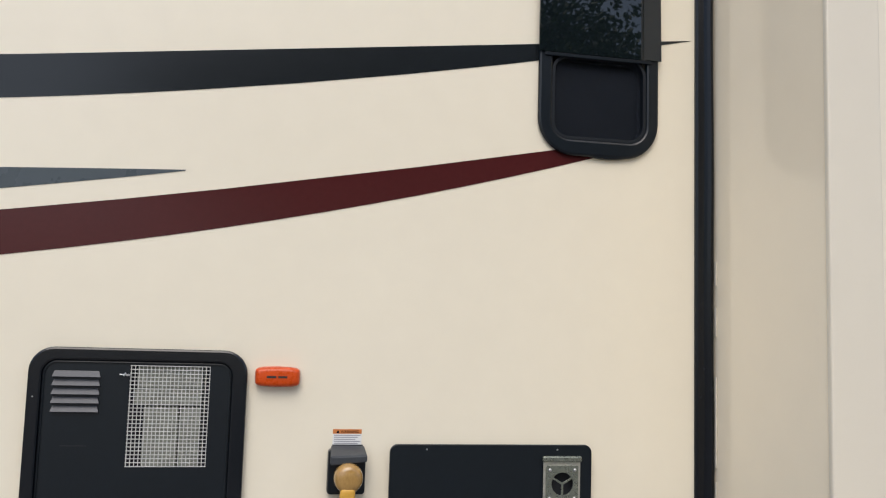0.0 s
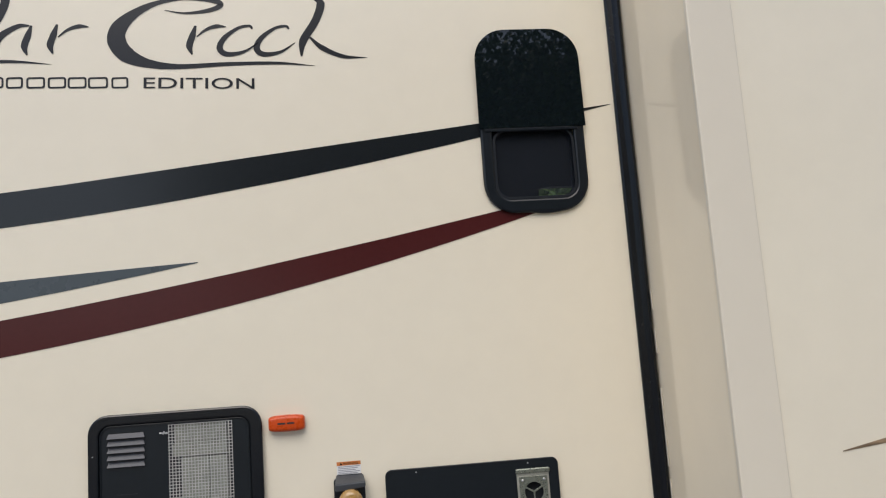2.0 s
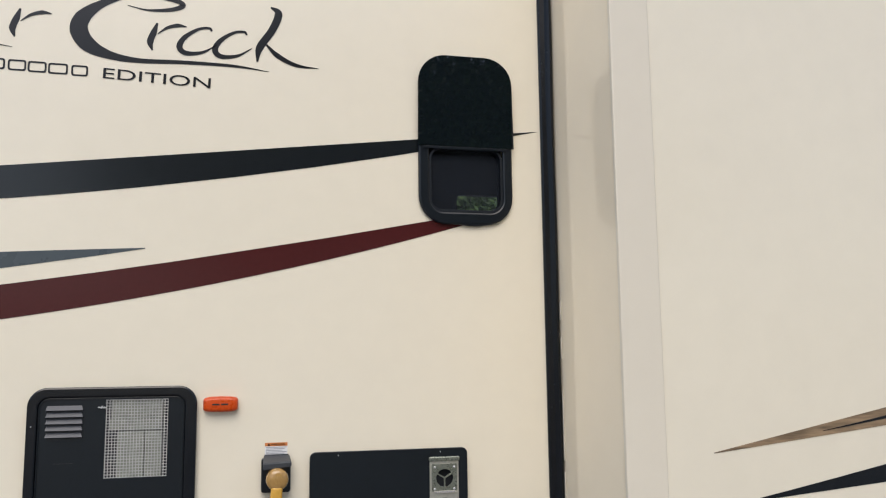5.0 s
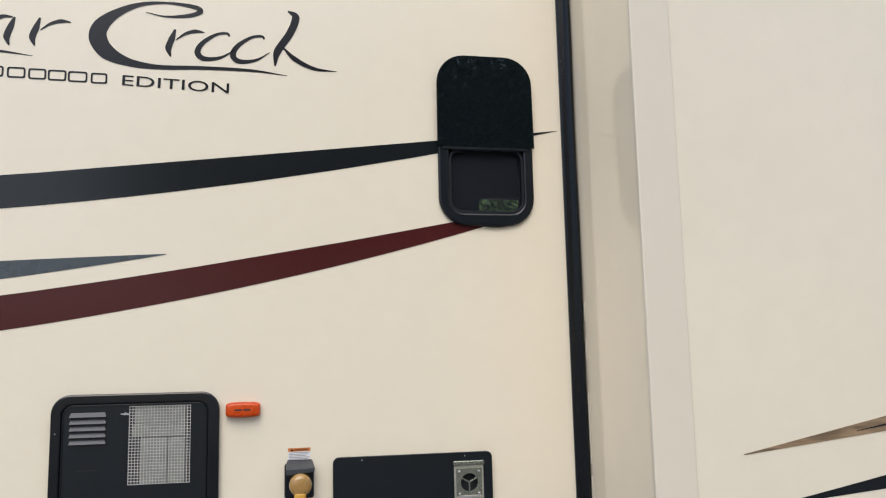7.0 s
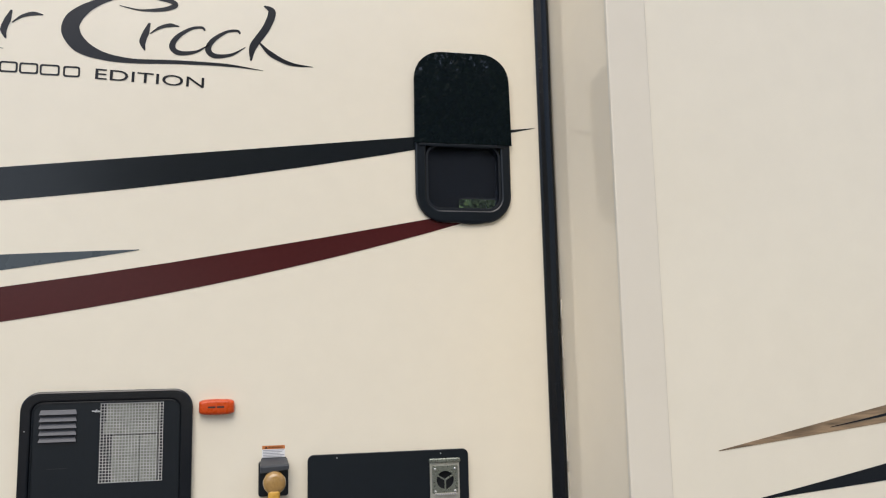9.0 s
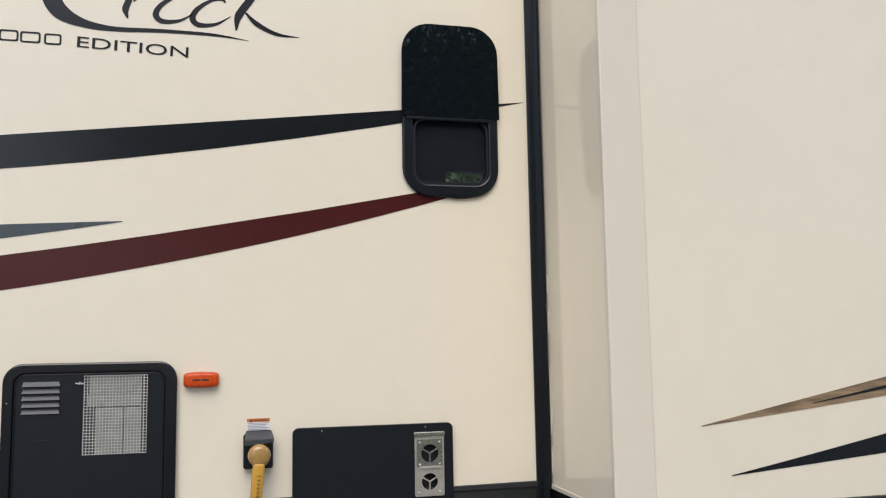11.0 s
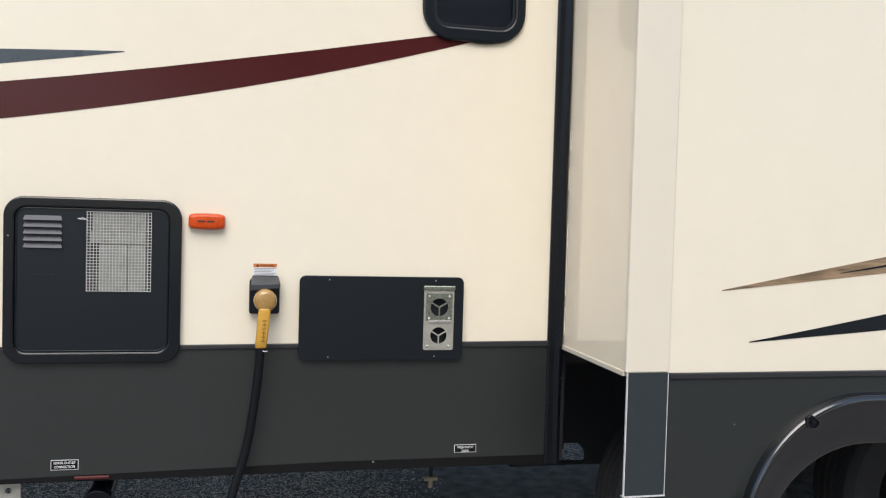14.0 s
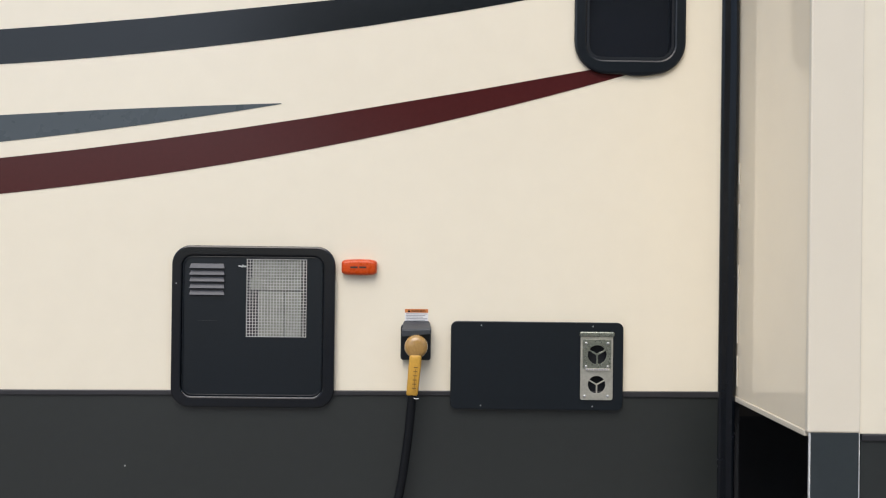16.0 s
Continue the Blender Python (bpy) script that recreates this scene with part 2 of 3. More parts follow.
for k in range(60000):
    x, y, s = rng.uniform(-1.4, 2.6), rng.uniform(0.9, 2.6), rng.uniform(0.0022, 0.0066)
    a, h = rng.uniform(0, 6.28), rng.uniform(0.3, 0.8)
    # Skipping grit here draws the shaded ground below the slide-out.
    if 1.1 + 0.25 * rng.uniform(-1, 1) < x < 1.95 or (x >= 1.95 and y < 1.6):
        continue
    base = len(verts)
    for q in range(4):
        verts.append((x + s * math.cos(a + q * 1.57), y + s * math.sin(a + q * 1.57), 0.0))
    verts.append((x + rng.uniform(-s, s) * 0.4, y, s * h))
    faces += [(base + q, base + (q + 1) % 4, base + 4) for q in range(4)]
me = bpy.data.meshes.new("asphalt_grit")
me.from_pydata(verts, [], faces)
me.materials.append(STONE)
tagged(new("asphalt_grit", me), "loose pale grit on the asphalt, left out where shade falls", "grit", kind="stuff")

# ---- trailer side wall ----
wall = tagged(link("wall_side", plate(rect(-2.6, 1.372, SKIRT_TOP - 0.035, 3.35), [rect(0.925, 1.207, 1.79, 2.32, 0.08), rect(-0.19, 0.23, 0.895, 1.26), rect(0.93, 1.035, 0.8725, 1.03)], 0.0, 0.05), CREAM),
              "smooth cream gelcoat trailer side wall with vinyl graphics", "wall", kind="structure")
film_stripe("charcoal_stripe", [(-1.5, 1.831), (-1.1, 1.849), (-0.7, 1.8735), (-0.3, 1.910), (0.09, 1.954), (0.5, 2.003), (0.9, 2.0495), (1.07, 2.068), (1.319, 2.0968)], [(-1.5, 1.750), (-1.1, 1.758), (-0.7, 1.7775), (-0.3, 1.8125), (0.09, 1.8625), (0.5, 1.9295), (0.9, 2.006), (1.07, 2.0415), (1.319, 2.0945)], CHARCOAL, wall, 0.0, "charcoal tapering vinyl stripe")
film_stripe("maroon_stripe", [(-1.5, 1.45), (-1.1, 1.478), (-0.7, 1.512), (-0.3, 1.5636), (0.09, 1.6261), (0.5, 1.6996), (0.9, 1.7742), (1.07, 1.806)], [(-1.5, 1.348), (-1.1, 1.3757), (-0.7, 1.412), (-0.3, 1.4657), (0.09, 1.5343), (0.5, 1.6232), (0.9, 1.726), (1.07, 1.7744)], MAROON, wall, 0.0, "maroon tapering vinyl stripe")
film_stripe("slate_stripe", [(-1.1, 1.6075), (-0.7, 1.6355), (-0.3, 1.6594), (0.089, 1.6788)], [(-1.1, 1.5187), (-0.7, 1.5593), (-0.3, 1.6127), (0.089, 1.6768)], SLATE, wall, 0.0, "slate blue tapering vinyl stripe")


def fall(x, rate):
    """How far the skirt's lines drop towards the trailer's front."""
    return rate * min(0.0, x - 0.6)


SPAN = [-2.6 + 3.933 * k / 24 for k in range(25)]


def sloped(low, high, low_rate, high_rate):
    """A strip along the wall between two falling lines, as a loop of (x, z)."""
    return [(x, low + fall(x, low_rate)) for x in SPAN] + [(x, high + fall(x, high_rate)) for x in SPAN[::-1]]


skirt = tagged(link("skirt", plate(sloped(0.5270, 0.869, 0.020, 0.009), [], -0.002, 0.012), SKIRT), "dark grey painted metal skirt along the trailer", "skirt", kind="structure")
link("trim", plate(sloped(0.863, SKIRT_TOP + 0.001, 0.009, 0.009), [], -0.008, -0.0005), SKIRT_TRIM, skirt, "dark rail along the skirt top", 0.002)
link("skirt_lip", plate(sloped(0.4995, 0.5266, 0.004, 0.020), [], -0.0035, 0.03), LIP, skirt, "black folded lower lip")
for sx, sz in ((0.80, 0.523), (-0.335, 0.656)):
    link("screw", rod(bmesh.new(), (sx, -0.0048 if sz < 0.54 else -0.0035, sz), (sx, 0.0, sz), 0.0024), SCREW, skirt)

# the rest of the trailer: belly, roof, far side
belly = tagged(link("underbelly", plate(rect(-2.6, 1.36, 0.56, 0.60), [], 0.05, 2.40), DARK), "black underbelly panel of the trailer", "underbelly", kind="structure")
link("wheel_bay_panel", box(1.362, 5.0, 0.66, 2.40, 0.56, 0.60), DARK, belly)
tagged(link("wall_far", plate(rect(-2.6, 5.0, 0.60, 3.35), [rect(1.665, 2.45, 1.75, 2.365, 0.03)], 2.40, 2.45), DIM_INSIDE), "far side wall of the trailer with a window opening", "wall", kind="structure")
tagged(link("ceiling", box(-2.6, 5.0, 0.0, 2.45, 3.352, 3.40), CREAM), "flat trailer roof", "roof", kind="structure")
tagged(link("floor_inside", box(-2.6, 5.0, 0.06, 2.39, 0.80, 0.86), DIM_INSIDE), "floor inside the trailer, darkened in colour for the dim room", "floor", kind="structure")
# Unseen ends, added to shut light out of the interior.
tagged(link("wall_end_a", box(-2.65, -2.602, 0.0, 2.45, 0.60, 3.35), DIM_INSIDE), "unseen end wall, added to keep the trailer dark inside", "wall", kind="structure")
tagged(link("wall_end_b", box(5.002, 5.05, -0.45, 2.45, 0.60, 3.35), DIM_INSIDE), "unseen end wall, added to keep the trailer dark inside", "wall", kind="structure")

# ---- slide-out ----
slide = thing("slide_out", "extended cream slide-out room with dark skirt and wheel arch", "slide-out")
link("side_wall", box(X_SIDE, X_SIDE + 0.04, Y_FRONT + 0.012, 0.40, 0.869, 3.25), CREAM_GLOSS_LIFTED, slide, "glossy cream side wall, colour lifted against its shade")
link("bottom_lip", box(X_SIDE - 0.004, X_SIDE + 0.04, Y_FRONT + 0.012, 0.40, 0.855, 0.8685), TRIM, slide, "off-white lower edge strip", 0.002)
link("front_wall", box(1.498, 5.0, Y_FRONT + 0.003, Y_FRONT + 0.045, 0.864, 3.25), CREAM, slide, "smooth cream front wall")
link("corner_trim", box(X_SIDE - 0.003, 1.4975, Y_FRONT - 0.004, Y_FRONT + 0.0115, 0.866, 3.25), TRIM, slide, "off-white vertical corner trim", 0.004)
link("roof", box(X_SIDE, 5.0, Y_FRONT + 0.0, 0.40, 3.252, 3.30), TRIM, slide)
link("underside", box(X_SIDE + 0.01, 5.0, Y_FRONT + 0.05, 0.40, 0.847, 0.8535), DARK, slide, "black underside of the slide-out room")
corner = link("corner_skirt", box(X_SIDE + 0.0045, 1.4935, Y_FRONT - 0.003, Y_FRONT + 0.010, 0.548, 0.8655), SLATE_POST, slide, "slate grey metal corner skirt", 0.001)
link("edge_bead", box(X_SIDE + 0.0012, X_SIDE + 0.0038, Y_FRONT - 0.0045, Y_FRONT + 0.002, 0.548, 0.8655), BEAD, corner, "bare bright metal edge")
link("edge_bead", box(1.4937, 1.4951, Y_FRONT - 0.0045, Y_FRONT + 0.004, 0.548, 0.8655), BEAD, corner, "bare bright metal edge")
link("edge_bead", box(X_SIDE + 0.0005, 1.4955, Y_FRONT - 0.006, Y_FRONT + 0.010, 0.5445, 0.5478), BEAD, corner, "bare bright metal edge")
tab = link("corner_tab", box(X_SIDE + 0.003, 1.495, Y_FRONT + 0.001, Y_FRONT + 0.012, 0.40, 0.544), SKIRT, slide, "dark lower mounting tab")
link("screw", rod(bmesh.new(), (1.691, Y_FRONT - 0.0015, 0.7255), (1.691, Y_FRONT + 0.002, 0.7255), 0.0013), SCREW, slide)
for sx in (1.417, 1.462):
    link("screw", rod(bmesh.new(), (sx, Y_FRONT - 0.003, 0.522), (sx, Y_FRONT + 0.002, 0.522), 0.004), SCREW, tab)

AX, AZ = 2.084, 0.434                   # middle of the wheel arch's near curve


def arch(r, far=0.85, low=0.30, mid=AZ):
    """A long arch over two wheels, as a loop of (x, z)."""
    loop = [(AX - r, low)] + [(AX + r * math.cos(radians(a)), mid + r * math.sin(radians(a))) for a in range(180, 89, -3)]
    return loop + [(AX + far + r * math.cos(radians(a)), mid + r * math.sin(radians(a))) for a in range(90, -1, -3)] + [(AX + far + r, low)]


def arch_skirt():
    hole = arch(0.33, low=0.40)
    loop = [(1.4995, 0.40)] + hole + [(5.0, 0.40), (5.0, 0.848), (1.4995, 0.848)]
    return plate(loop, [], Y_FRONT, Y_FRONT + 0.012)


low = link("slide_skirt", arch_skirt(), SKIRT, slide, "dark grey painted skirt with a wheel arch cut-out")
link("trim", box(1.4995, 5.0, Y_FRONT - 0.006, Y_FRONT + 0.002, 0.8485, 0.8635), SKIRT_TRIM, slide, "dark rail along the skirt top", 0.002)


def flare():
    """A moulded wheel-arch flare: a narrow rolled rim, then a face that leans inwards and narrows towards its foot."""
    bm = bmesh.new()
    profile = [(0.0, 0.0), (0.0, -0.014), (0.02, -0.023), (0.05, -0.029), (0.09, -0.032), (0.14, -0.033), (0.20, -0.0315), (0.27, -0.0285), (0.60, -0.022), (0.92, -0.017), (0.98, -0.013), (1.0, -0.005), (1.0, 0.05)]
    outer, inner = arch(0.371), arch(0.304, mid=0.360)
    rows = []
    for w, dy in profile:
        rows.append([bm.verts.new((a[0] + (b[0] - a[0]) * w, Y_FRONT + dy, a[1] + (b[1] - a[1]) * w)) for a, b in zip(outer, inner)])
    for a, b in zip(rows, rows[1:]):
        for k in range(len(a) - 1):
            bm.faces.new((a[k], a[k + 1], b[k + 1], b[k]))
    return bm


fl = link("wheel_arch_flare", flare(), ARCH, slide, "weathered black moulded wheel-arch flare", smooth=True)
for px, pz, lean in ((1.7297, 0.5173, 75), (1.900, 0.7344, 35), (2.330, 0.797, 0)):
    shape = [p for p in circle(0, 0, 0.0195, 28)]
    shape = [(x * (1.08 if z > 0 else 1.0), min(z, 0.0145)) for x, z in shape]
    cup = plate(shape, [[(x * 0.82, z * 0.82 - 0.0004) for x, z in shape]], -0.006, 0.006)
    turn = Matrix.Rotation(radians(lean), 4, "Y")
    pocket = link("bolt_pocket", cup, ARCH, fl, "bolt pocket ring, its recess shade drawn by a dark disc", bevel=0.0012)
    pocket.matrix_basis = Matrix.Translation((px, Y_FRONT - 0.0315, pz)) @ turn
    # Nearly flush dark disc stands in for the shade of a recess.
    link("pocket_shade_disc", rod(bmesh.new(), (px, Y_FRONT - 0.0335, pz), (px, Y_FRONT - 0.0300, pz), 0.0140, n=20), RUBBER, pocket).matrix_parent_inverse = pocket.matrix_basis.inverted()
    link("bolt", rod(bmesh.new(), (px, Y_FRONT - 0.0385, pz), (px, Y_FRONT - 0.033, pz), 0.0052, n=6), CABLE, pocket, bevel=0.001).matrix_parent_inverse = pocket.matrix_basis.inverted()
link("liner_edge", plate([(1.806, 0.30), (1.8385, 0.30), (1.8380, 0.44), (1.8355, 0.472), (1.8290, 0.487), (1.8225, 0.494), (1.8105, 0.466), (1.805, 0.43)], [], Y_FRONT + 0.012, Y_FRONT + 0.020), PINK, slide, "faded reddish edge of the wheel liner", 0.003)

# rubber seal beside the slide-out
prof = [(1.331, 0.0), (1.331, -0.006), (1.337, -0.010), (1.352, -0.012), (1.358, -0.018), (1.365, -0.023), (1.371, -0.022), (1.3755, -0.017), (1.3775, -0.008), (1.378, 0.03), (1.333, 0.03)]
bm = bmesh.new()
zs = np.linspace(0.50, 3.3, 60)
rings = [[bm.verts.new((x + 0.0012 * math.sin(z * 9.0 + x * 40) * (x > 1.35), y, z)) for x, y in prof] for z in zs]
for a, b in zip(rings, rings[1:]):
    for k in range(len(prof)):
        bm.faces.new((a[k], a[(k + 1) % len(prof)], b[(k + 1) % len(prof)], b[k]))
bm.faces.new(rings[0])
bm.faces.new(rings[-1])
seal = tagged(link("slide_seal", bm, RUBBER, smooth=False), "black bulb rubber seal around the slide-out opening", "seal", kind="structure")
link("jamb", box(1.379, 1.40, 0.02, 0.10, 0.50, 0.853), DARK, seal, "black lower jamb")

# Pale strips stand in for daylight glints along the seal.
for z0, z1 in ((1.465, 1.525), (1.34, 1.41), (1.02, 1.24), (0.90, 0.985)):
    link("painted_glint", box(1.3755, 1.3775, -0.0275, -0.020, z0, z1), TRIM, seal, "pale strip standing in for a daylight glint beside the seal")

# added dark sheet for the shade under the slide-out, and the wheels
# The notch is shaped like the patch of lit ground behind.
tagged(link("under_slide_shade", plate(rect(1.42, 5.0, 0.30, 0.845), [[(1.588, 0.312), (1.735, 0.306), (1.735, 0.345), (1.698, 0.385), (1.637, 0.386), (1.634, 0.362), (1.590, 0.352)]], 0.62, 0.655), DARK), "dark sheet for the shade under the slide-out, notched for lit ground", "wheel well", kind="structure")


# Unseen panel, added to keep far-side light off the ground.
tagged(link("far_light_block", box(2.7, 5.0, 2.02, 2.06, 0.0, 0.555), DARK), "unseen dark panel added to block far-side light under the trailer", "skirt", kind="structure")


def wheel(at):
    w = thing("wheel", "worn black ribbed trailer tyre on a steel rim", "wheel", "wheels under the slide-out", at=at)
    tread = [(0.24, -0.10), (0.33, -0.112), (0.368, -0.104), (0.384, -0.086)]
    for k in range(5):
        s = -0.075 + 0.034 * k
        tread += [(0.392, s), (0.392, s + 0.024), (0.384, s + 0.026), (0.384, s + 0.032)]
    tread = [(r * 0.81, y) for r, y in tread + [(0.384, 0.098), (0.33, 0.112), (0.24, 0.10)]]
    link("tyre", lathe(tread, (0, 0, 0), n=64), TYRE, w, smooth=False)
    link("rim", lathe([(0.193, -0.10), (0.186, -0.085), (0.165, -0.06), (0.10, -0.05), (0.07, -0.09), (0.02, -0.09)], (0, 0, 0), n=40), STEEL, w, "dull steel rim", smooth=True)
    return w


first = wheel((1.932, 0.165, 0.3175))
copy_thing(first, pose(2.792, 0.165, 0.3175))

# ---- window ----
win = thing("window_1", "black framed trailer window, tinted upper pane and lower insect screen", "window", kind="structure")
W0, W1, Z0, Z1, SEAM = 0.912, 1.227, 1.773, 2.333, 2.028
link("window_frame", plate(rect(W0, W1, Z0, Z1, 0.092), [rect(0.947, 1.194, 1.813, 2.30, 0.045)], -0.014, 0.0), PLASTIC, win, "black rounded outer frame", 0.006)
link("inner_frame", plate(rect(0.9465, 1.1945, 1.8125, 2.028, 0.044), [rect(0.955, 1.186, 1.821, 2.022, 0.036)], -0.010, 0.03), FRAME_IN, win, "black recessed screen frame", 0.0008)
link("window_sill", plate([(1.025 + 0.0068 * k, Z0 + 0.006 - 0.0105 * math.sin(math.pi * k / 20) ** 0.8) for k in range(21)] + [(1.161, Z0 + 0.02), (1.025, Z0 + 0.02)], [], -0.012, -0.0005), PLASTIC, win, "drip weep cover", 0.004)
top_loop = [(W0 - 0.003, SEAM), (W1 + 0.004, SEAM)] + [p for p in rect(W0 - 0.001, W1 + 0.001, SEAM - 0.2, Z1, 0.092) if p[1] > SEAM]
link("upper_pane", plate(top_loop, [], -0.0195, -0.0145), GLASS, win, "dark tinted glossy upper pane")
link("meeting_rail", box(0.925, 1.207, -0.0185, -0.0145, SEAM - 0.010, SEAM - 0.0005), PLASTIC, win, "black meeting rail", 0.002)
link("insect_screen", plate(rect(0.9555, 1.1855, 1.8215, 2.0215, 0.036), [], 0.006, 0.007), SCREEN, win, "dark woven insect screen")

# ---- water heater door ----
heater = thing("water_heater_door", "black enamel water heater door with louvres and wire mesh", "access door")
link("door_frame", plate(rect(-0.2065, 0.249, 0.825, 1.276, 0.052), [rect(-0.178, 0.216, 0.856, 1.248, 0.030)], -0.020, -0.0105), FLARE, heater, "glossy black rounded frame", 0.007)
door = link("door", plate(rect(-0.1785, 0.2165, 0.8555, 1.2485, 0.030), [rect(0.001, 0.168, 1.023, 1.239)], -0.013, -0.0085), ENAMEL, heater, "black enamel steel door panel", 0.0015)
link("raised_bead", plate(rect(-0.176, 0.214, 0.858, 1.246, 0.028), [rect(-0.173, 0.211, 0.861, 1.243, 0.026)], -0.0165, -0.0132), ENAMEL, door, "raised pressed bead", 0.001)
link("pressed_line", box(-0.1336, -0.081, -0.0135, -0.0129, 1.0655, 1.0668), SKIRT_TRIM, door)
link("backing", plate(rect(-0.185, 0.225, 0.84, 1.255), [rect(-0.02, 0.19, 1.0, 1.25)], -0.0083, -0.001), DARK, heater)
edge = [(x, z) for x, z in rect(-0.1775, 0.2155, 0.8555, 1.2, 0.030, 10) if z < 0.8725]
edge = sorted(edge)
link("chrome_edge", plate(edge + [(x + (0.0009 if x < 0 else -0.0009) * (z > 0.86), z - 0.0019) for x, z in edge[::-1]], [], -0.0212, -0.0203), SCREW, heater, "bare bright lower edge")


def hood():
    """One pressed louvre: a hood that stands out along its lower edge."""
    bm = bmesh.new()
    a = [(-0.047, -0.0130, 0.0155), (0.043, -0.0130, 0.0155), (0.048, -0.0215, 0.003), (-0.050, -0.0215, 0.003)]
    b = [(-0.046, -0.0132, 0.0), (0.046, -0.0132, 0.0)]
    v = [bm.verts.new(p) for p in a + b]
    for f in ((0, 1, 2, 3), (3, 2, 5, 4), (0, 3, 4), (1, 5, 2), (0, 4, 5, 1)):
        bm.faces.new([v[k] for k in f])
    return bm


lou = link("louvre", hood(), LOUVRE, door)
lou.location = (-0.107, 0, 1.210)
for k in range(1, 5):
    ob = lou.copy()
    scene.collection.objects.link(ob)
    ob.location.z -= 0.0186 * k
bm = bmesh.new()
for k in range(21):
    x = 0.001 + 0.0083 * k
    add_box(bm, x, x + 0.0018, -0.0125, -0.0112, 1.022, 1.240)
for k in range(27):
    z = 1.022 + 0.0083 * k
    add_box(bm, 0.0, 0.169, -0.0132, -0.0119, z, z + 0.0018)
tagged(link("wire_mesh", bm, WIRE, heater, "galvanised square wire mesh"), kind="stuff")
# Dark box: the shade behind the mesh is in its colour.
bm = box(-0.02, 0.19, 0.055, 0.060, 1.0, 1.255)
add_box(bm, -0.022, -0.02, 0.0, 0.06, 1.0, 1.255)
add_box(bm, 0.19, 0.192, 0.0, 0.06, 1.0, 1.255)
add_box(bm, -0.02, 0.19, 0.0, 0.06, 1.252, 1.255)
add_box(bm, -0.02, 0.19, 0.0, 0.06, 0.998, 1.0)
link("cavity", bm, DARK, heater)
link("liner", box(0.026, 0.152, 0.0525, 0.0545, 1.003, 1.248), BURNER, heater, "pale inner liner")
burner = link("burner_box", box(0.030, 0.1045, 0.0, 0.052, 1.003, 1.149), BURNER, heater, "pale burner cover", 0.003)
link("side_box", box(0.1072, 0.152, 0.003, 0.052, 1.003, 1.149), BURNER, heater, "pale control cover", 0.003)
link("flue_shelf", box(0.010, 0.152, -0.002, 0.052, 1.153, 1.186), BURNER, heater, "pale flue shelf", 0.002)
link("flue_shelf", box(0.012, 0.150, 0.004, 0.052, 1.189, 1.237), BURNER, heater, "pale flue box", 0.003)
latch = bmesh.new()
rod(latch, (-0.021, -0.018, 1.2195), (0.001, -0.018, 1.2180), 0.0016)
rod(latch, (-0.012, -0.019, 1.216), (-0.008, -0.019, 1.223), 0.0022)
rod(latch, (-0.004, -0.024, 1.2185), (-0.004, -0.013, 1.2185), 0.0026)
link("latch", latch, SCREW, heater, "small bright wire latch")
for sx, sz in ((-0.193, 1.17),):
    link("screw", rod(bmesh.new(), (sx, -0.0210, sz), (sx, -0.019, sz), 0.0016), SCREW, heater)

# ---- amber marker light ----
lamp = thing("marker_light", "amber plastic side marker light, unlit", "marker light")


def barrel(x0, x1, zc, tall, end, inset=0.0):
    """A long outline that is deeper in the middle than at its rounded ends, as a loop of (x, z)."""
    xc, half = (x0 + x1) / 2, (x1 - x0) / 2 - inset
    out = []
    for k in range(48):
        c, d = math.cos(math.tau * k / 48), math.sin(math.tau * k / 48)
        x = math.copysign(abs(c) ** 0.28, c)
        deep = end + (tall - end) * (1 - x * x) ** 0.7 - inset
        out.append((xc + half * x, zc + deep * math.copysign(abs(d) ** 0.28, d)))
    return out


link("base", plate(barrel(0.265, 0.3645, 1.2200, 0.0230, 0.0190), [], -0.006, -0.0005), AMBER, lamp, bevel=0.001)
bm, rings = bmesh.new(), []
for inset, y in ((0.0, -0.0062), (0.0002, -0.013), (0.0010, -0.018), (0.0028, -0.0222), (0.0055, -0.0248), (0.0095, -0.0260)):
    rings.append([bm.verts.new((x, y, z)) for x, z in barrel(0.2653, 0.3642, 1.2200, 0.0228, 0.0188, inset)])
for a, b in zip(rings, rings[1:]):
    for k in range(48):
        bm.faces.new((a[k], a[(k + 1) % 48], b[(k + 1) % 48], b[k]))
bm.faces.new(rings[-1])
link("lens", bm, AMBER, lamp, "amber rounded lens", smooth=True)
for x0, x1 in ((0.291, 0.312), (0.316, 0.336)):
    link("moulded_mark", box(x0, x1, -0.0264, -0.0256, 1.2178, 1.2225), DARK, lamp, "small dark moulded mark")

# ---- power inlet with its plug and cord ----
inlet = thing("power_inlet", "black power inlet box with a raised grey lid", "power inlet")
link("base", plate(rect(0.434, 0.5183, 0.9635, 1.062, 0.008), [circle(0.478, 1.005, 0.0245, 24)], -0.030, -0.0005), PLASTIC, inlet, bevel=0.004)
bm = bmesh.new()
v = [bm.verts.new(p) for p in ((0.4405, -0.012, 1.0705), (0.5155, -0.012, 1.0695), (0.5195, -0.054, 1.053), (0.4375, -0.054, 1.050), (0.4405, -0.012, 1.062), (0.5155, -0.012, 1.062), (0.5195, -0.054, 1.038), (0.4375, -0.054, 1.030))]
for f in ((0, 1, 2, 3), (4, 5, 6, 7), (0, 1, 5, 4), (1, 2, 6, 5), (2, 3, 7, 6), (3, 0, 4, 7)):
    bm.faces.new([v[k] for k in f])
link("lid", bm, GREY_LID, inlet, "raised grey hinged lid", 0.003)
link("hinge", rod(bmesh.new(), (0.443, -0.010, 1.066), (0.512, -0.010, 1.066), 0.005), PLASTIC, inlet)

plug = thing("power_plug", "yellow locking power plug pushed into the inlet", "plug")
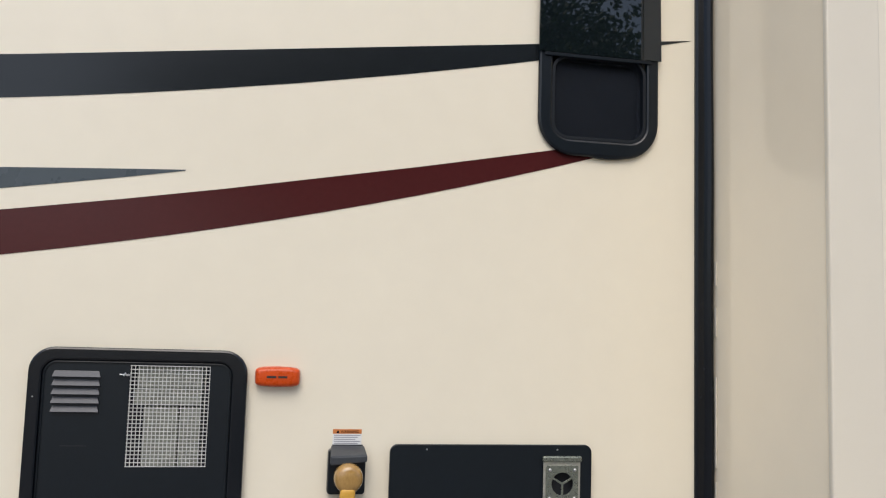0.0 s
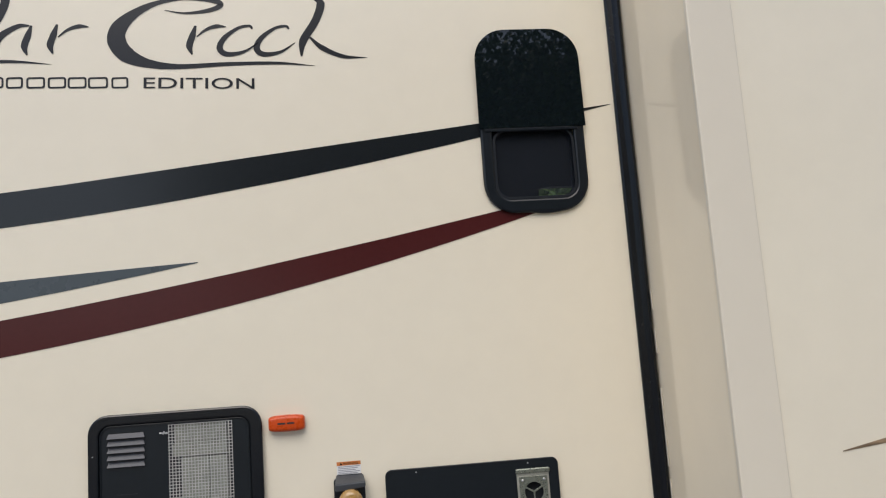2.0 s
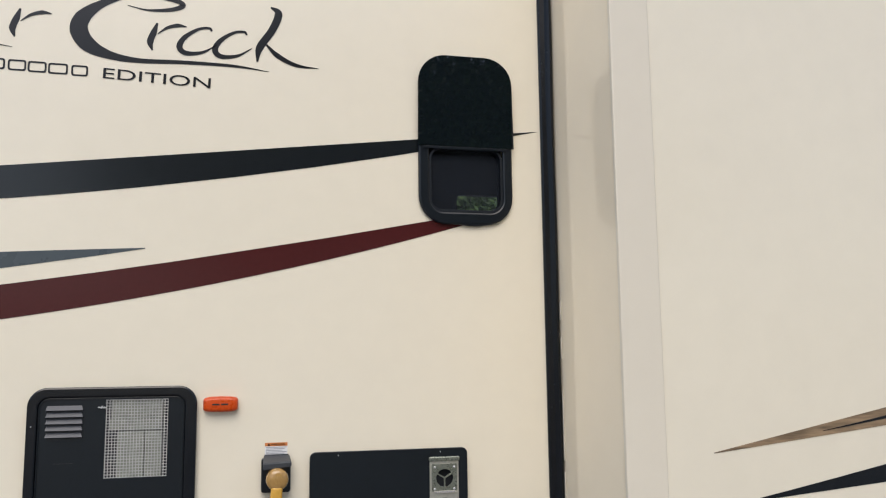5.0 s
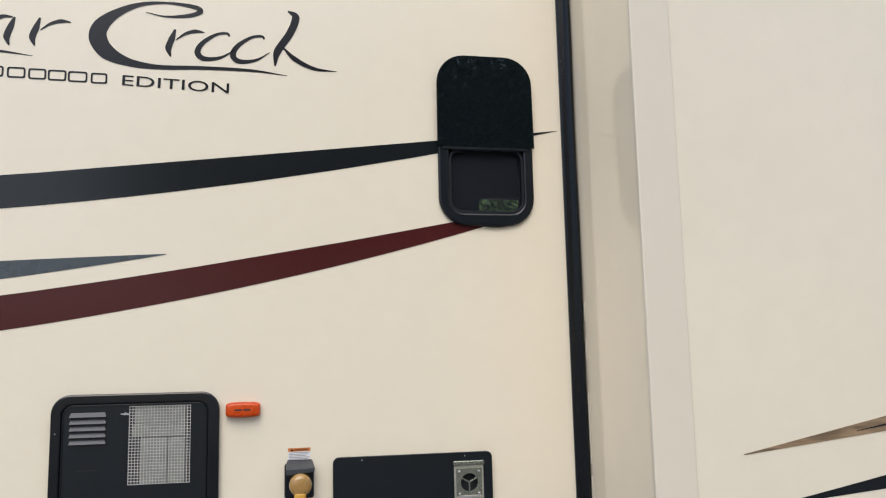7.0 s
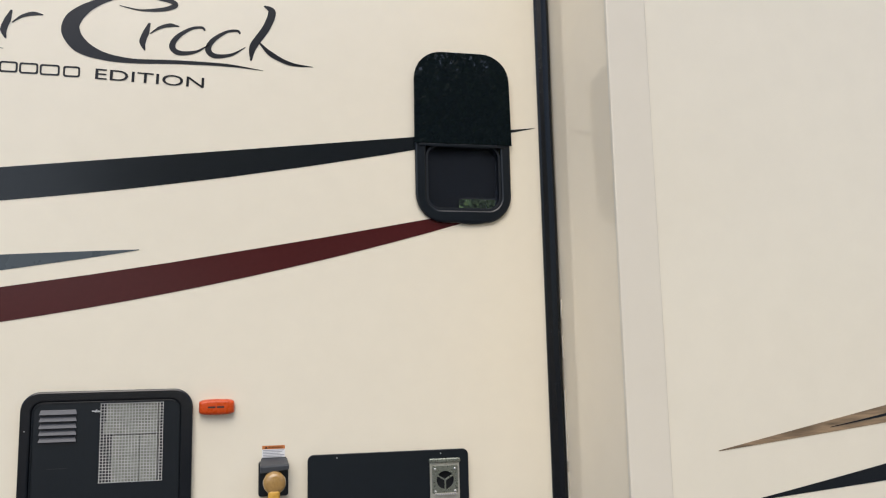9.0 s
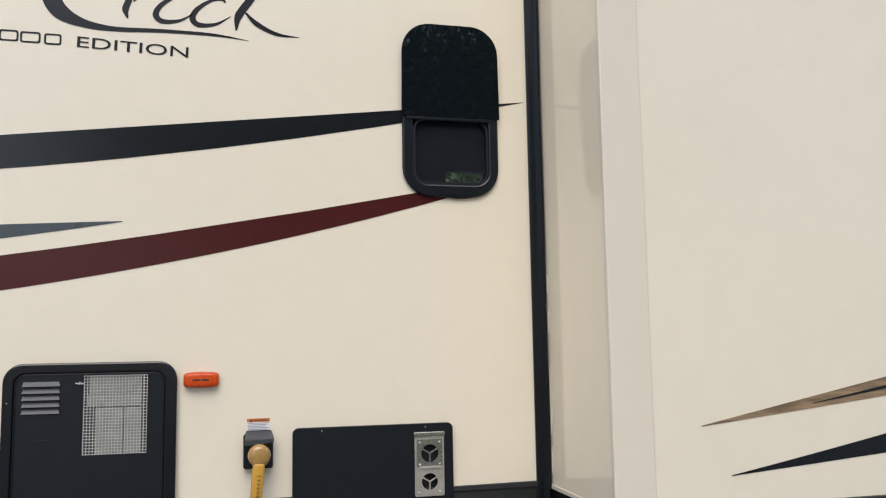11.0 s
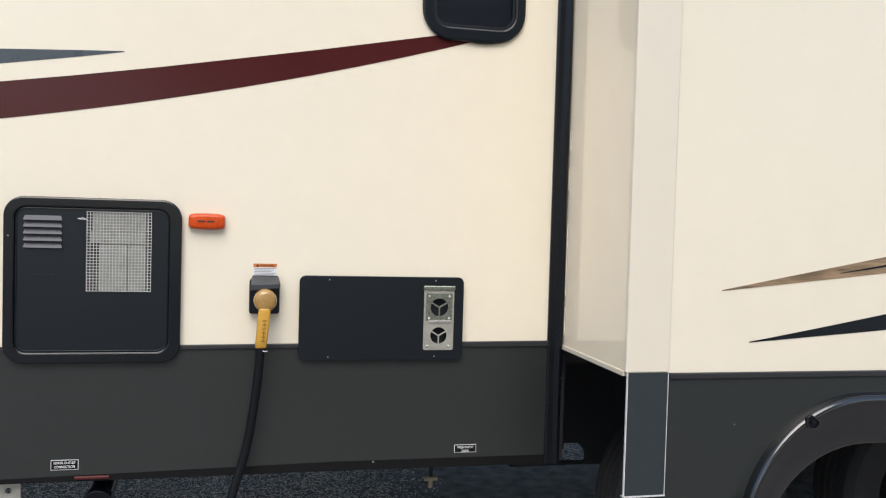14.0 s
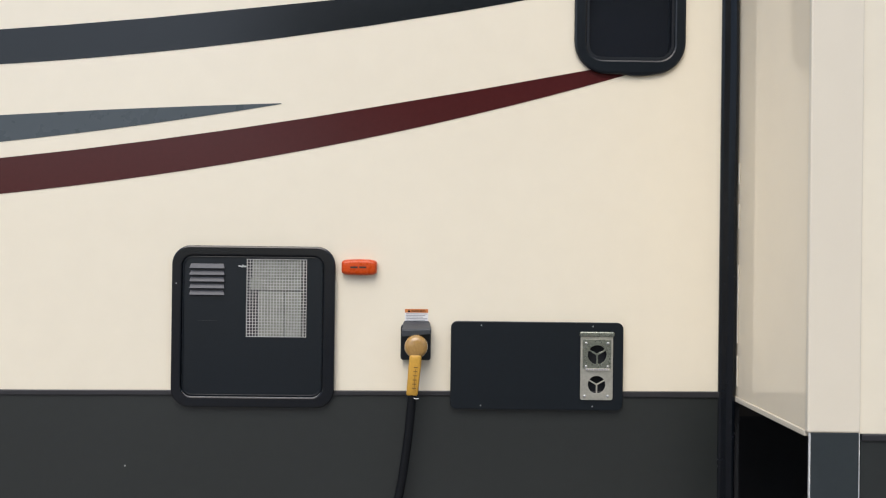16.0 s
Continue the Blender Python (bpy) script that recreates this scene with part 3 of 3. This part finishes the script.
link("plug_head", lathe([(0.0235, -0.010), (0.0285, -0.032), (0.0288, -0.040), (0.0315, -0.042), (0.0324, -0.050), (0.0323, -0.062), (0.0312, -0.0705), (0.0288, -0.0765), (0.0245, -0.0800), (0.0170, -0.0822), (0.0090, -0.0832), (0.002, -0.0836)], (0.478, 0, 1.005), n=36), BRASSY, plug, "tan domed plug head", smooth=True)
bm = bmesh.new()
rows = []
for z, cx, hw, hd, cy in ((0.990, 0.4775, 0.0150, 0.013, -0.067), (0.976, 0.4768, 0.0165, 0.013, -0.069), (0.955, 0.4752, 0.0172, 0.012, -0.068), (0.930, 0.4732, 0.0168, 0.012, -0.067), (0.900, 0.4706, 0.0163, 0.011, -0.065), (0.876, 0.4686, 0.0160, 0.011, -0.062), (0.872, 0.4683, 0.0140, 0.010, -0.061)):
    rows.append([bm.verts.new((cx + hw * math.copysign(abs(math.cos(a)) ** 0.5, math.cos(a)), cy + hd * math.copysign(abs(math.sin(a)) ** 0.5, math.sin(a)), z)) for a in [math.tau * k / 20 for k in range(20)]])
for a, b in zip(rows, rows[1:]):
    for k in range(20):
        bm.faces.new((a[k], a[(k + 1) % 20], b[(k + 1) % 20], b[k]))
bm.faces.new(rows[0])
bm.faces.new(rows[-1])
grip = link("grip", bm, YELLOW, plug, "yellow moulded grip", smooth=True)
for k in range(6):
    z, cx = 0.9495 - 0.0115 * k, 0.4779 - 0.0008 * k
    link("grip_rib", box(cx - 0.0055, cx + 0.0055, -0.0812 + 0.0009 * k, -0.072 + 0.0009 * k, z, z + 0.0020), MOULD, grip)
link("grip_spine", plate([(0.4772, 0.952), (0.4784, 0.952), (0.4745, 0.889), (0.4733, 0.889)], [], -0.0795, -0.070), MOULD, grip)
bm = bmesh.new()
rod(bm, (0.466, -0.066, 0.8695), (0.478, -0.070, 0.863), 0.0012)
rod(bm, (0.478, -0.070, 0.863), (0.487, -0.068, 0.864), 0.0010)
link("wire_tie", bm, PAPER, plug, "white clipped wire tie")


def tube(name, points, radius, material, label, category):
    cu = bpy.data.curves.new(name, "CURVE")
    cu.dimensions, cu.bevel_depth, cu.bevel_resolution, cu.resolution_u, cu.use_fill_caps = "3D", radius, 4, 10, True
    sp = cu.splines.new("BEZIER")
    sp.bezier_points.add(len(points) - 1)
    for p, co in zip(sp.bezier_points, points):
        p.co, p.handle_left_type, p.handle_right_type = co, "AUTO", "AUTO"
    tmp = new("tmp_curve", cu)
    bpy.context.view_layer.update()
    me = bpy.data.meshes.new_from_object(tmp.evaluated_get(bpy.context.evaluated_depsgraph_get()))
    bpy.data.objects.remove(tmp)
    me.materials.clear()
    me.materials.append(material)
    ob = new(name, me)
    return tagged(ob, label, category)


tube("power_cable", [(0.4685, -0.060, 0.884), (0.4655, -0.057, 0.83), (0.452, -0.050, 0.70), (0.432, -0.046, 0.577), (0.405, -0.05, 0.48), (0.375, -0.06, 0.36), (0.33, -0.08, 0.18), (0.28, -0.12, 0.03), (0.15, -0.16, 0.013), (-0.6, -0.1, 0.013), (-2.4, 0.1, 0.013)], 0.0125, CABLE, "black rubber power cable hanging from the plug to the ground", "cable")

sticker = thing("warning_sticker", "small white and orange warning sticker above the power inlet", "sticker")
link("paper", plate(rect(0.444, 0.5095, 1.064, 1.0935), [], -0.0012, -0.0003), PAPER, sticker)
link("header_band", plate(rect(0.444, 0.5095, 1.0938, 1.104), [], -0.0014, -0.0003), ORANGE, sticker, "orange header band")
text("WARNING", 0.0086, (0.482, -0.0018, 1.0985), INK, sticker)
link("warning_triangle", plate([(0.4515, 1.0955), (0.4595, 1.0955), (0.4555, 1.1025)], [], -0.0019, -0.00145), INK, sticker)
for k in range(5):
    link("print_line", box(0.447, 0.507 - 0.006 * (k % 3), -0.0016, -0.00125, 1.0895 - 0.0045 * k, 1.0915 - 0.0045 * k), GREYINK, sticker)

# ---- furnace door ----
furn = thing("furnace_door", "black enamel furnace panel with a steel exhaust plate", "access panel")
link("panel", plate(rect(0.574, 1.058, 0.827, 1.073, 0.018), [circle(0.983, 0.984, 0.030), circle(0.983, 0.900, 0.028)], -0.019, -0.0105), ENAMEL, furn, "black enamel panel", 0.005)
link("panel_back", plate(rect(0.58, 1.052, 0.833, 1.067, 0.014), [circle(0.983, 0.984, 0.032), circle(0.983, 0.900, 0.030)], -0.0103, -0.0005), DARK, furn)


def sectors(cx, cz, r, spoke):
    """Three sector holes between three spokes."""
    out = []
    for k in range(3):
        a0, a1 = 90 + 120 * k - 60 + 0, 90 + 120 * k + 60
        mid = radians((a0 + a1) / 2)
        d = spoke / 2 / math.sin(radians(60))
        half = math.degrees(math.asin(spoke / 2 / r))
        pts = [(cx + d * math.cos(mid), cz + d * math.sin(mid))]
        pts += [(cx + r * math.cos(radians(a)), cz + r * math.sin(radians(a))) for a in np.linspace(a0 + half, a1 - half, 14)]
        out.append(pts)
    return out


back = link("vent_plate", plate(rect(0.937, 1.028, 0.857, 1.040, 0.006), sectors(0.983, 0.900, 0.0245, 0.0042) + [circle(0.983, 0.984, 0.0275)], -0.0235, -0.0215), STEEL, furn, "galvanised steel exhaust plate", 0.0008)
link("upper_plate", plate(rect(0.943, 1.022, 0.945, 1.026, 0.003), sectors(0.983, 0.984, 0.0265, 0.0045), -0.0275, -0.0245), STEEL_DARK, furn, "galvanised steel exhaust guard", 0.0008)
link("top_flange", plate(rect(0.934, 1.031, 1.034, 1.048, 0.005), [], -0.0295, -0.0205), STEEL_DARK, furn, "folded steel top flange", 0.003)
link("stamped_strip", box(0.950, 1.018, -0.0295, -0.0275, 0.9395, 0.9465), PALE_METAL, furn, "stamped lettering strip", 0.0006)
for k in range(9):
    link("stamped_mark", box(0.953 + 0.007 * k, 0.9575 + 0.007 * k, -0.0301, -0.0296, 0.941, 0.945), GREYINK, furn)
# Duct walls are coloured as dark as the shaded holes.
for cz in (0.984, 0.900):
    link("duct", lathe([(0.0335, 0.0), (0.0335, 0.012), (0.0335, 0.045), (0.001, 0.046)], (0.983, 0.0004 if cz > 0.95 else 0.013, cz), n=24), DARK, furn, "exhaust duct, its inner shade put into the colour")
for sx, sz in ((0.952, 1.016), (1.013, 1.016), (0.952, 0.951), (1.013, 0.951), (0.950, 0.868), (1.014, 0.868)):
    link("rivet", lathe([(0.0042, 0), (0.0038, -0.002), (0.002, -0.003)], (sx, -0.0275 if sz > 0.94 else -0.0236, sz), n=12), SCREW, furn, smooth=True)
for sx, sz in ((0.659, 1.062), (0.972, 1.062), (0.659, 0.838), (0.972, 0.838)):
    link("screw", rod(bmesh.new(), (sx, -0.0205, sz), (sx, -0.018, sz), 0.0020), SCREW, furn)


# ---- lettering and emblem films ----
def ribbon(points, widths, y, bm=None):
    """A tapered brush stroke along a smooth line through (x, z) points."""
    pts = np.array(points, float)
    ts = np.linspace(0, len(pts) - 1, (len(pts) - 1) * 8 + 1)
    pad = np.vstack([2 * pts[0] - pts[1], pts, 2 * pts[-1] - pts[-2]])
    line = []
    for t in ts:
        k = min(int(t), len(pts) - 2)
        u = t - k
        p0, p1, p2, p3 = pad[k:k + 4]
        line.append(0.5 * (2 * p1 + (p2 - p0) * u + (2 * p0 - 5 * p1 + 4 * p2 - p3) * u * u + (3 * p1 - p0 - 3 * p2 + p3) * u ** 3))
    line = np.array(line)
    way = np.gradient(line, axis=0)
    way /= np.linalg.norm(way, axis=1)[:, None] + 1e-9
    side = np.stack([-way[:, 1], way[:, 0]], 1)
    w = np.interp(ts, np.arange(len(pts)), widths)[:, None] / 2
    loop = [tuple(p) for p in line + side * w] + [tuple(p) for p in (line - side * w)[::-1]]
    bm = bm or bmesh.new()
    n = len(line)
    va = [bm.verts.new((p[0], y - 0.0012, p[1])) for p in loop]
    for k in range(n - 1):
        bm.faces.new((va[k], va[k + 1], va[2 * n - 2 - k], va[2 * n - 1 - k]))
    return bm


emblem = thing("brand_emblem", "black brush-stroke vinyl emblem on the cream wall", "emblem")
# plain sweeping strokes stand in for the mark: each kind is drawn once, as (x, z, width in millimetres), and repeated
CRESCENT = [(0.014, 0.172, 2), (0.072, 0.162, 6), (0.139, 0.169, 13), (0.174, 0.185, 17), (0.153, 0.199, 14), (0.072, 0.206, 7), (-0.005, 0.195, 14), (-0.069, 0.164, 27), (-0.112, 0.123, 47), (-0.121, 0.082, 54), (-0.093, 0.039, 48), (-0.032, 0.011, 26), (0.053, 0.0, 15), (0.186, 0.004, 12), (0.331, 0.003, 9), (0.438, -0.008, 1)]
BOWL = [(0.095, 0.057, 6), (0.086, 0.066, 8), (0.054, 0.060, 9), (0.0145, 0.031, 15), (0.0, 0.0, 19), (0.0195, -0.019, 16), (0.068, -0.013, 9), (0.111, 0.014, 2)]
LEAF_MARK = [(0.091, 0.052, 4), (0.061, 0.051, 13), (0.019, 0.027, 20), (0.0, 0.0, 25), (0.007, -0.028, 6)]
STEM = [(0.039, 0.182, 5), (0.063, 0.163, 25), (0.046, 0.110, 24), (0.007, 0.047, 24), (0.0, 0.0, 5)]
HOOK = [(0.012, 0.088, 6), (0.0025, 0.058, 19), (-0.007, 0.027, 20), (0.0, 0.0, 4)]
ARM = [(0.0, 0.0, 3), (0.027, 0.021, 9), (0.057, 0.031, 13), (0.084, 0.029, 3)]
SWEEP = [(0.0, 0.067, 6), (0.035, 0.0335, 17), (0.094, 0.006, 12), (0.165, 0.0, 1)]
for name, shape, x, z in (("crescent_stroke", CRESCENT, 0.0, 2.250), ("crescent_stroke", CRESCENT, -0.738, 2.274), ("bowl_stroke", BOWL, 0.1675, 2.303), ("bowl_stroke", BOWL, 0.273, 2.300), ("bowl_stroke", BOWL, -0.706, 2.325),
                          ("leaf_stroke", LEAF_MARK, -0.591, 2.335), ("leaf_stroke", LEAF_MARK, -0.4505, 2.331), ("stem_stroke", STEM, 0.401, 2.272), ("stem_stroke", STEM, -0.488, 2.300),
                          ("brush_stroke", HOOK, 0.089, 2.285), ("brush_stroke", HOOK, -0.296, 2.297), ("brush_stroke", HOOK, -0.366, 2.295), ("brush_stroke", ARM, 0.103, 2.339), ("brush_stroke", ARM, -0.282, 2.347), ("sweep_stroke", SWEEP, 0.428, 2.263)):
    link(name, ribbon([(x + u, z + v) for u, v, w in shape], [0.00097 * w for u, v, w in shape], 0.0), INK, emblem)
tag = thing("emblem_tagline", "line of small dark frames and one word under the emblem", "tagline")
x0 = -0.6017
for wide, gap in ((0.0466, 0.0108), (0.0063, 0.0126), (0.0406, 0.0040), (0.0521, 0.0066), (0.0455, 0.0091), (0.0503, 0.0073), (0.0497, 0.0040), (0.0513, 0.0040), (0.0545, 0.0093), (0.0466, 0.0)):
    z = 2.2195 - 0.0285 * (x0 + 0.60)
    hole = [rect(x0 + 0.0052, x0 + wide - 0.0052, z - 0.0116, z + 0.0116, 0.004, 3)] if wide > 0.02 else []
    link("tagline_frame", plate(rect(x0, x0 + wide, z - 0.0165, z + 0.0165, 0.002 if wide < 0.02 else 0.007, 3), hole, -0.0012, 0.0), INK, tag)
    x0 += wide + gap
word = text("EDITION", 0.045, (0.1072, -0.0012, 2.1965), INK, tag)
reach = [max(v.co[k] for v in word.data.vertices) - min(v.co[k] for v in word.data.vertices) for k in (0, 1)]
word.matrix_basis = pose(0.1072, -0.0012, 2.1965, 90, 2.1, 0) @ Matrix.Diagonal((0.311 / reach[0], 0.0325 / reach[1], 1, 1))


def info_label(name, x0, x1, z0, z1, lines, label):
    t = thing(name, label, "label")
    link("label_border", plate(rect(x0, x1, z0, z1), [], -0.0030, -0.0022), PAPER, t, "white border")
    link("label_field", plate(rect(x0 + 0.0015, x1 - 0.0015, z0 + 0.0015, z1 - 0.0015), [], -0.0036, -0.0031), INK, t, "black field")
    for k, line in enumerate(lines):
        text(line, 0.0098, ((x0 + x1) / 2, -0.0040, z1 - 0.0085 - 0.011 * k), PAPER, t, wide=(x1 - x0) * 0.98 / (0.0066 * 13))


info_label("sewer_label", -0.085, -0.014, 0.530, 0.558, ["SEWER OUTLET", "CONNECTION"], "small black label reading sewer outlet connection")
info_label("drain_label", 1.046, 1.114, 0.5415, 0.566, ["FRESH WATER", "DRAIN"], "small black label reading fresh water drain")

# slide-out graphics
film_stripe("tan_stripe", [(1.641, 1.0800), (1.880, 1.1265), (2.095, 1.168), (2.9, 1.335)], [(1.641, 1.0780), (1.880, 1.1035), (2.095, 1.127), (2.9, 1.215)], TAN, slide, Y_FRONT + 0.003, "brown streaked tapering vinyl stripe")
film_stripe("dark_streak", [(1.99, 1.1295), (2.2, 1.166), (2.5, 1.222), (2.9, 1.30)], [(1.99, 1.1285), (2.2, 1.158), (2.5, 1.205), (2.9, 1.27)], CHARCOAL, slide, Y_FRONT + 0.0016, "dark streak inside the brown stripe")
film_stripe("charcoal_stripe", [(1.726, 0.9440), (1.92, 0.978), (2.10, 1.011), (2.9, 1.16)], [(1.726, 0.9420), (1.92, 0.956), (2.10, 0.970), (2.9, 1.035)], CHARCOAL, slide, Y_FRONT + 0.003, "charcoal tapering vinyl stripe")

# ---- under the trailer ----
sewer = thing("sewer_outlet", "black plastic sewer outlet pipe with a cap under the skirt", "sewer outlet")
bm = rod(bmesh.new(), (0.03, 0.35, 0.49), (0.03, 0.06, 0.425), 0.035, n=24)
link("pipe", bm, RUBBER, sewer, smooth=False)
link("cap", rod(bmesh.new(), (0.03, 0.06, 0.425), (0.03, 0.03, 0.419), 0.043, n=24), RUBBER, sewer, "black ribbed cap", 0.004)
link("hanger", box(0.015, 0.045, 0.10, 0.13, 0.44, 0.56), RUBBER, sewer)
# Dark red strip just in front of the skirt lip.
link("red_strip", box(-0.024, 0.068, -0.012, -0.0045, 0.5035, 0.5130), RED, sewer, "dark red strip in front of the skirt lip", 0.003)
leg = thing("stabiliser_bracket", "pale steel bracket with a bolt hole under the skirt", "bracket")
link("plate", plate(rect(-0.308, -0.173, 0.30, 0.56), [circle(-0.205, 0.462, 0.008, 16)], 0.05, 0.058), PALE_METAL, leg, bevel=0.002)
drain = thing("drain_fitting", "tan plastic tee drain fitting hanging under the trailer", "drain fitting")
bm = rod(bmesh.new(), (0.997, 0.20, 0.402), (1.041, 0.20, 0.402), 0.0085, n=16)
rod(bm, (1.019, 0.20, 0.402), (1.018, 0.20, 0.372), 0.0075, n=16)
link("tee", bm, PVC, drain)
link("drain_pipe", rod(bmesh.new(), (1.019, 0.20, 0.405), (1.019, 0.20, 0.565), 0.006, n=12), RUBBER, drain, "thin dark drain pipe")


# ---- trees round the lot ----
def tree(at, height, seed, crown_low=0.24, leaves=22000):
    r = random.Random(seed)
    t = thing("tree", "broadleaf tree with a forked trunk and open green crown", "tree", "trees round the lot", at=at)
    bm = bmesh.new()
    tips = []

    def grow(a, way, length, rad, depth):
        b = a + way * length
        rod(bm, a, b, rad, rad * 0.7, 7)
        if depth == 0:
            tips.append(b)
            return
        if depth < 3:
            tips.append(b)
        for _ in range(3 if depth > 1 else 2):
            w = (way + Vector((r.uniform(-1, 1), r.uniform(-1, 1), r.uniform(-0.15, 0.7))) * 0.85).normalized()
            grow(b, w, length * r.uniform(0.55, 0.8), rad * 0.6, depth - 1)

    grow(Vector((0, 0, 0)), Vector((r.uniform(-0.08, 0.08), r.uniform(-0.08, 0.08), 1)).normalized(), height * crown_low, height * 0.022, 4)
    link("trunk", bm, BARK, t)
    vs, fs = [], []
    for k in range(leaves):
        c = tips[r.randrange(len(tips))]
        p = c + Vector((r.gauss(0, 1), r.gauss(0, 1), r.gauss(0, 0.8))) * height * 0.075
        u = Vector((r.uniform(-1, 1), r.uniform(-1, 1), r.uniform(-1, 1))).normalized()
        v = u.orthogonal().normalized()
        s = r.uniform(0.03, 0.075) if leaves > 30000 else r.uniform(0.05, 0.11)
        base = len(vs)
        vs += [p - u * s, p + v * s * 0.5, p + u * s, p - v * s * 0.5]
        fs.append((base, base + 1, base + 2, base + 3))
    me = bpy.data.meshes.new("crown")
    me.from_pydata(vs, [], fs)
    me.materials.append(LEAF)
    ob = new("crown", me)
    ob.parent = t
    return t


for k, (x, y, h) in enumerate(((3.0, -12.0, 9.0), (0.6, -13.0, 9.0), (5.6, -12.5, 9.0), (-16.5, -12.5, 8.5), (4.6, -17.0, 11.5), (8.0, -14.5, 9.0), (1.5, -17.5, 11.0), (-25.5, -16.0, 10.0), (-21.0, -14.0, 9.5), (2.6, 15.0, 9.0), (5.4, 15.5, 9.5), (3.8, 19.0, 11.0), (8.4, 16.5, 10.0), (6.4, 20.0, 11.0))):
    tree((x, y, 0), h, 20 + k, leaves=85000 if abs(x - 3.5) < 3.2 and y > -14 and y < 0 else 22000)
# Unseen low row, added to darken the horizon reflected in the stripes.
unseen_low_tree = tree((-7.0, -36.0, 0), 4.6, 60)
for x, y, turn in ((-11.0, -35.0, 70), (-15.5, -37.0, 150), (-20.0, -35.0, 220), (-25.0, -36.5, 290), (-3.5, -37.0, 30)):
    copy_thing(unseen_low_tree, pose(x, y, 0, 0, 0, turn))
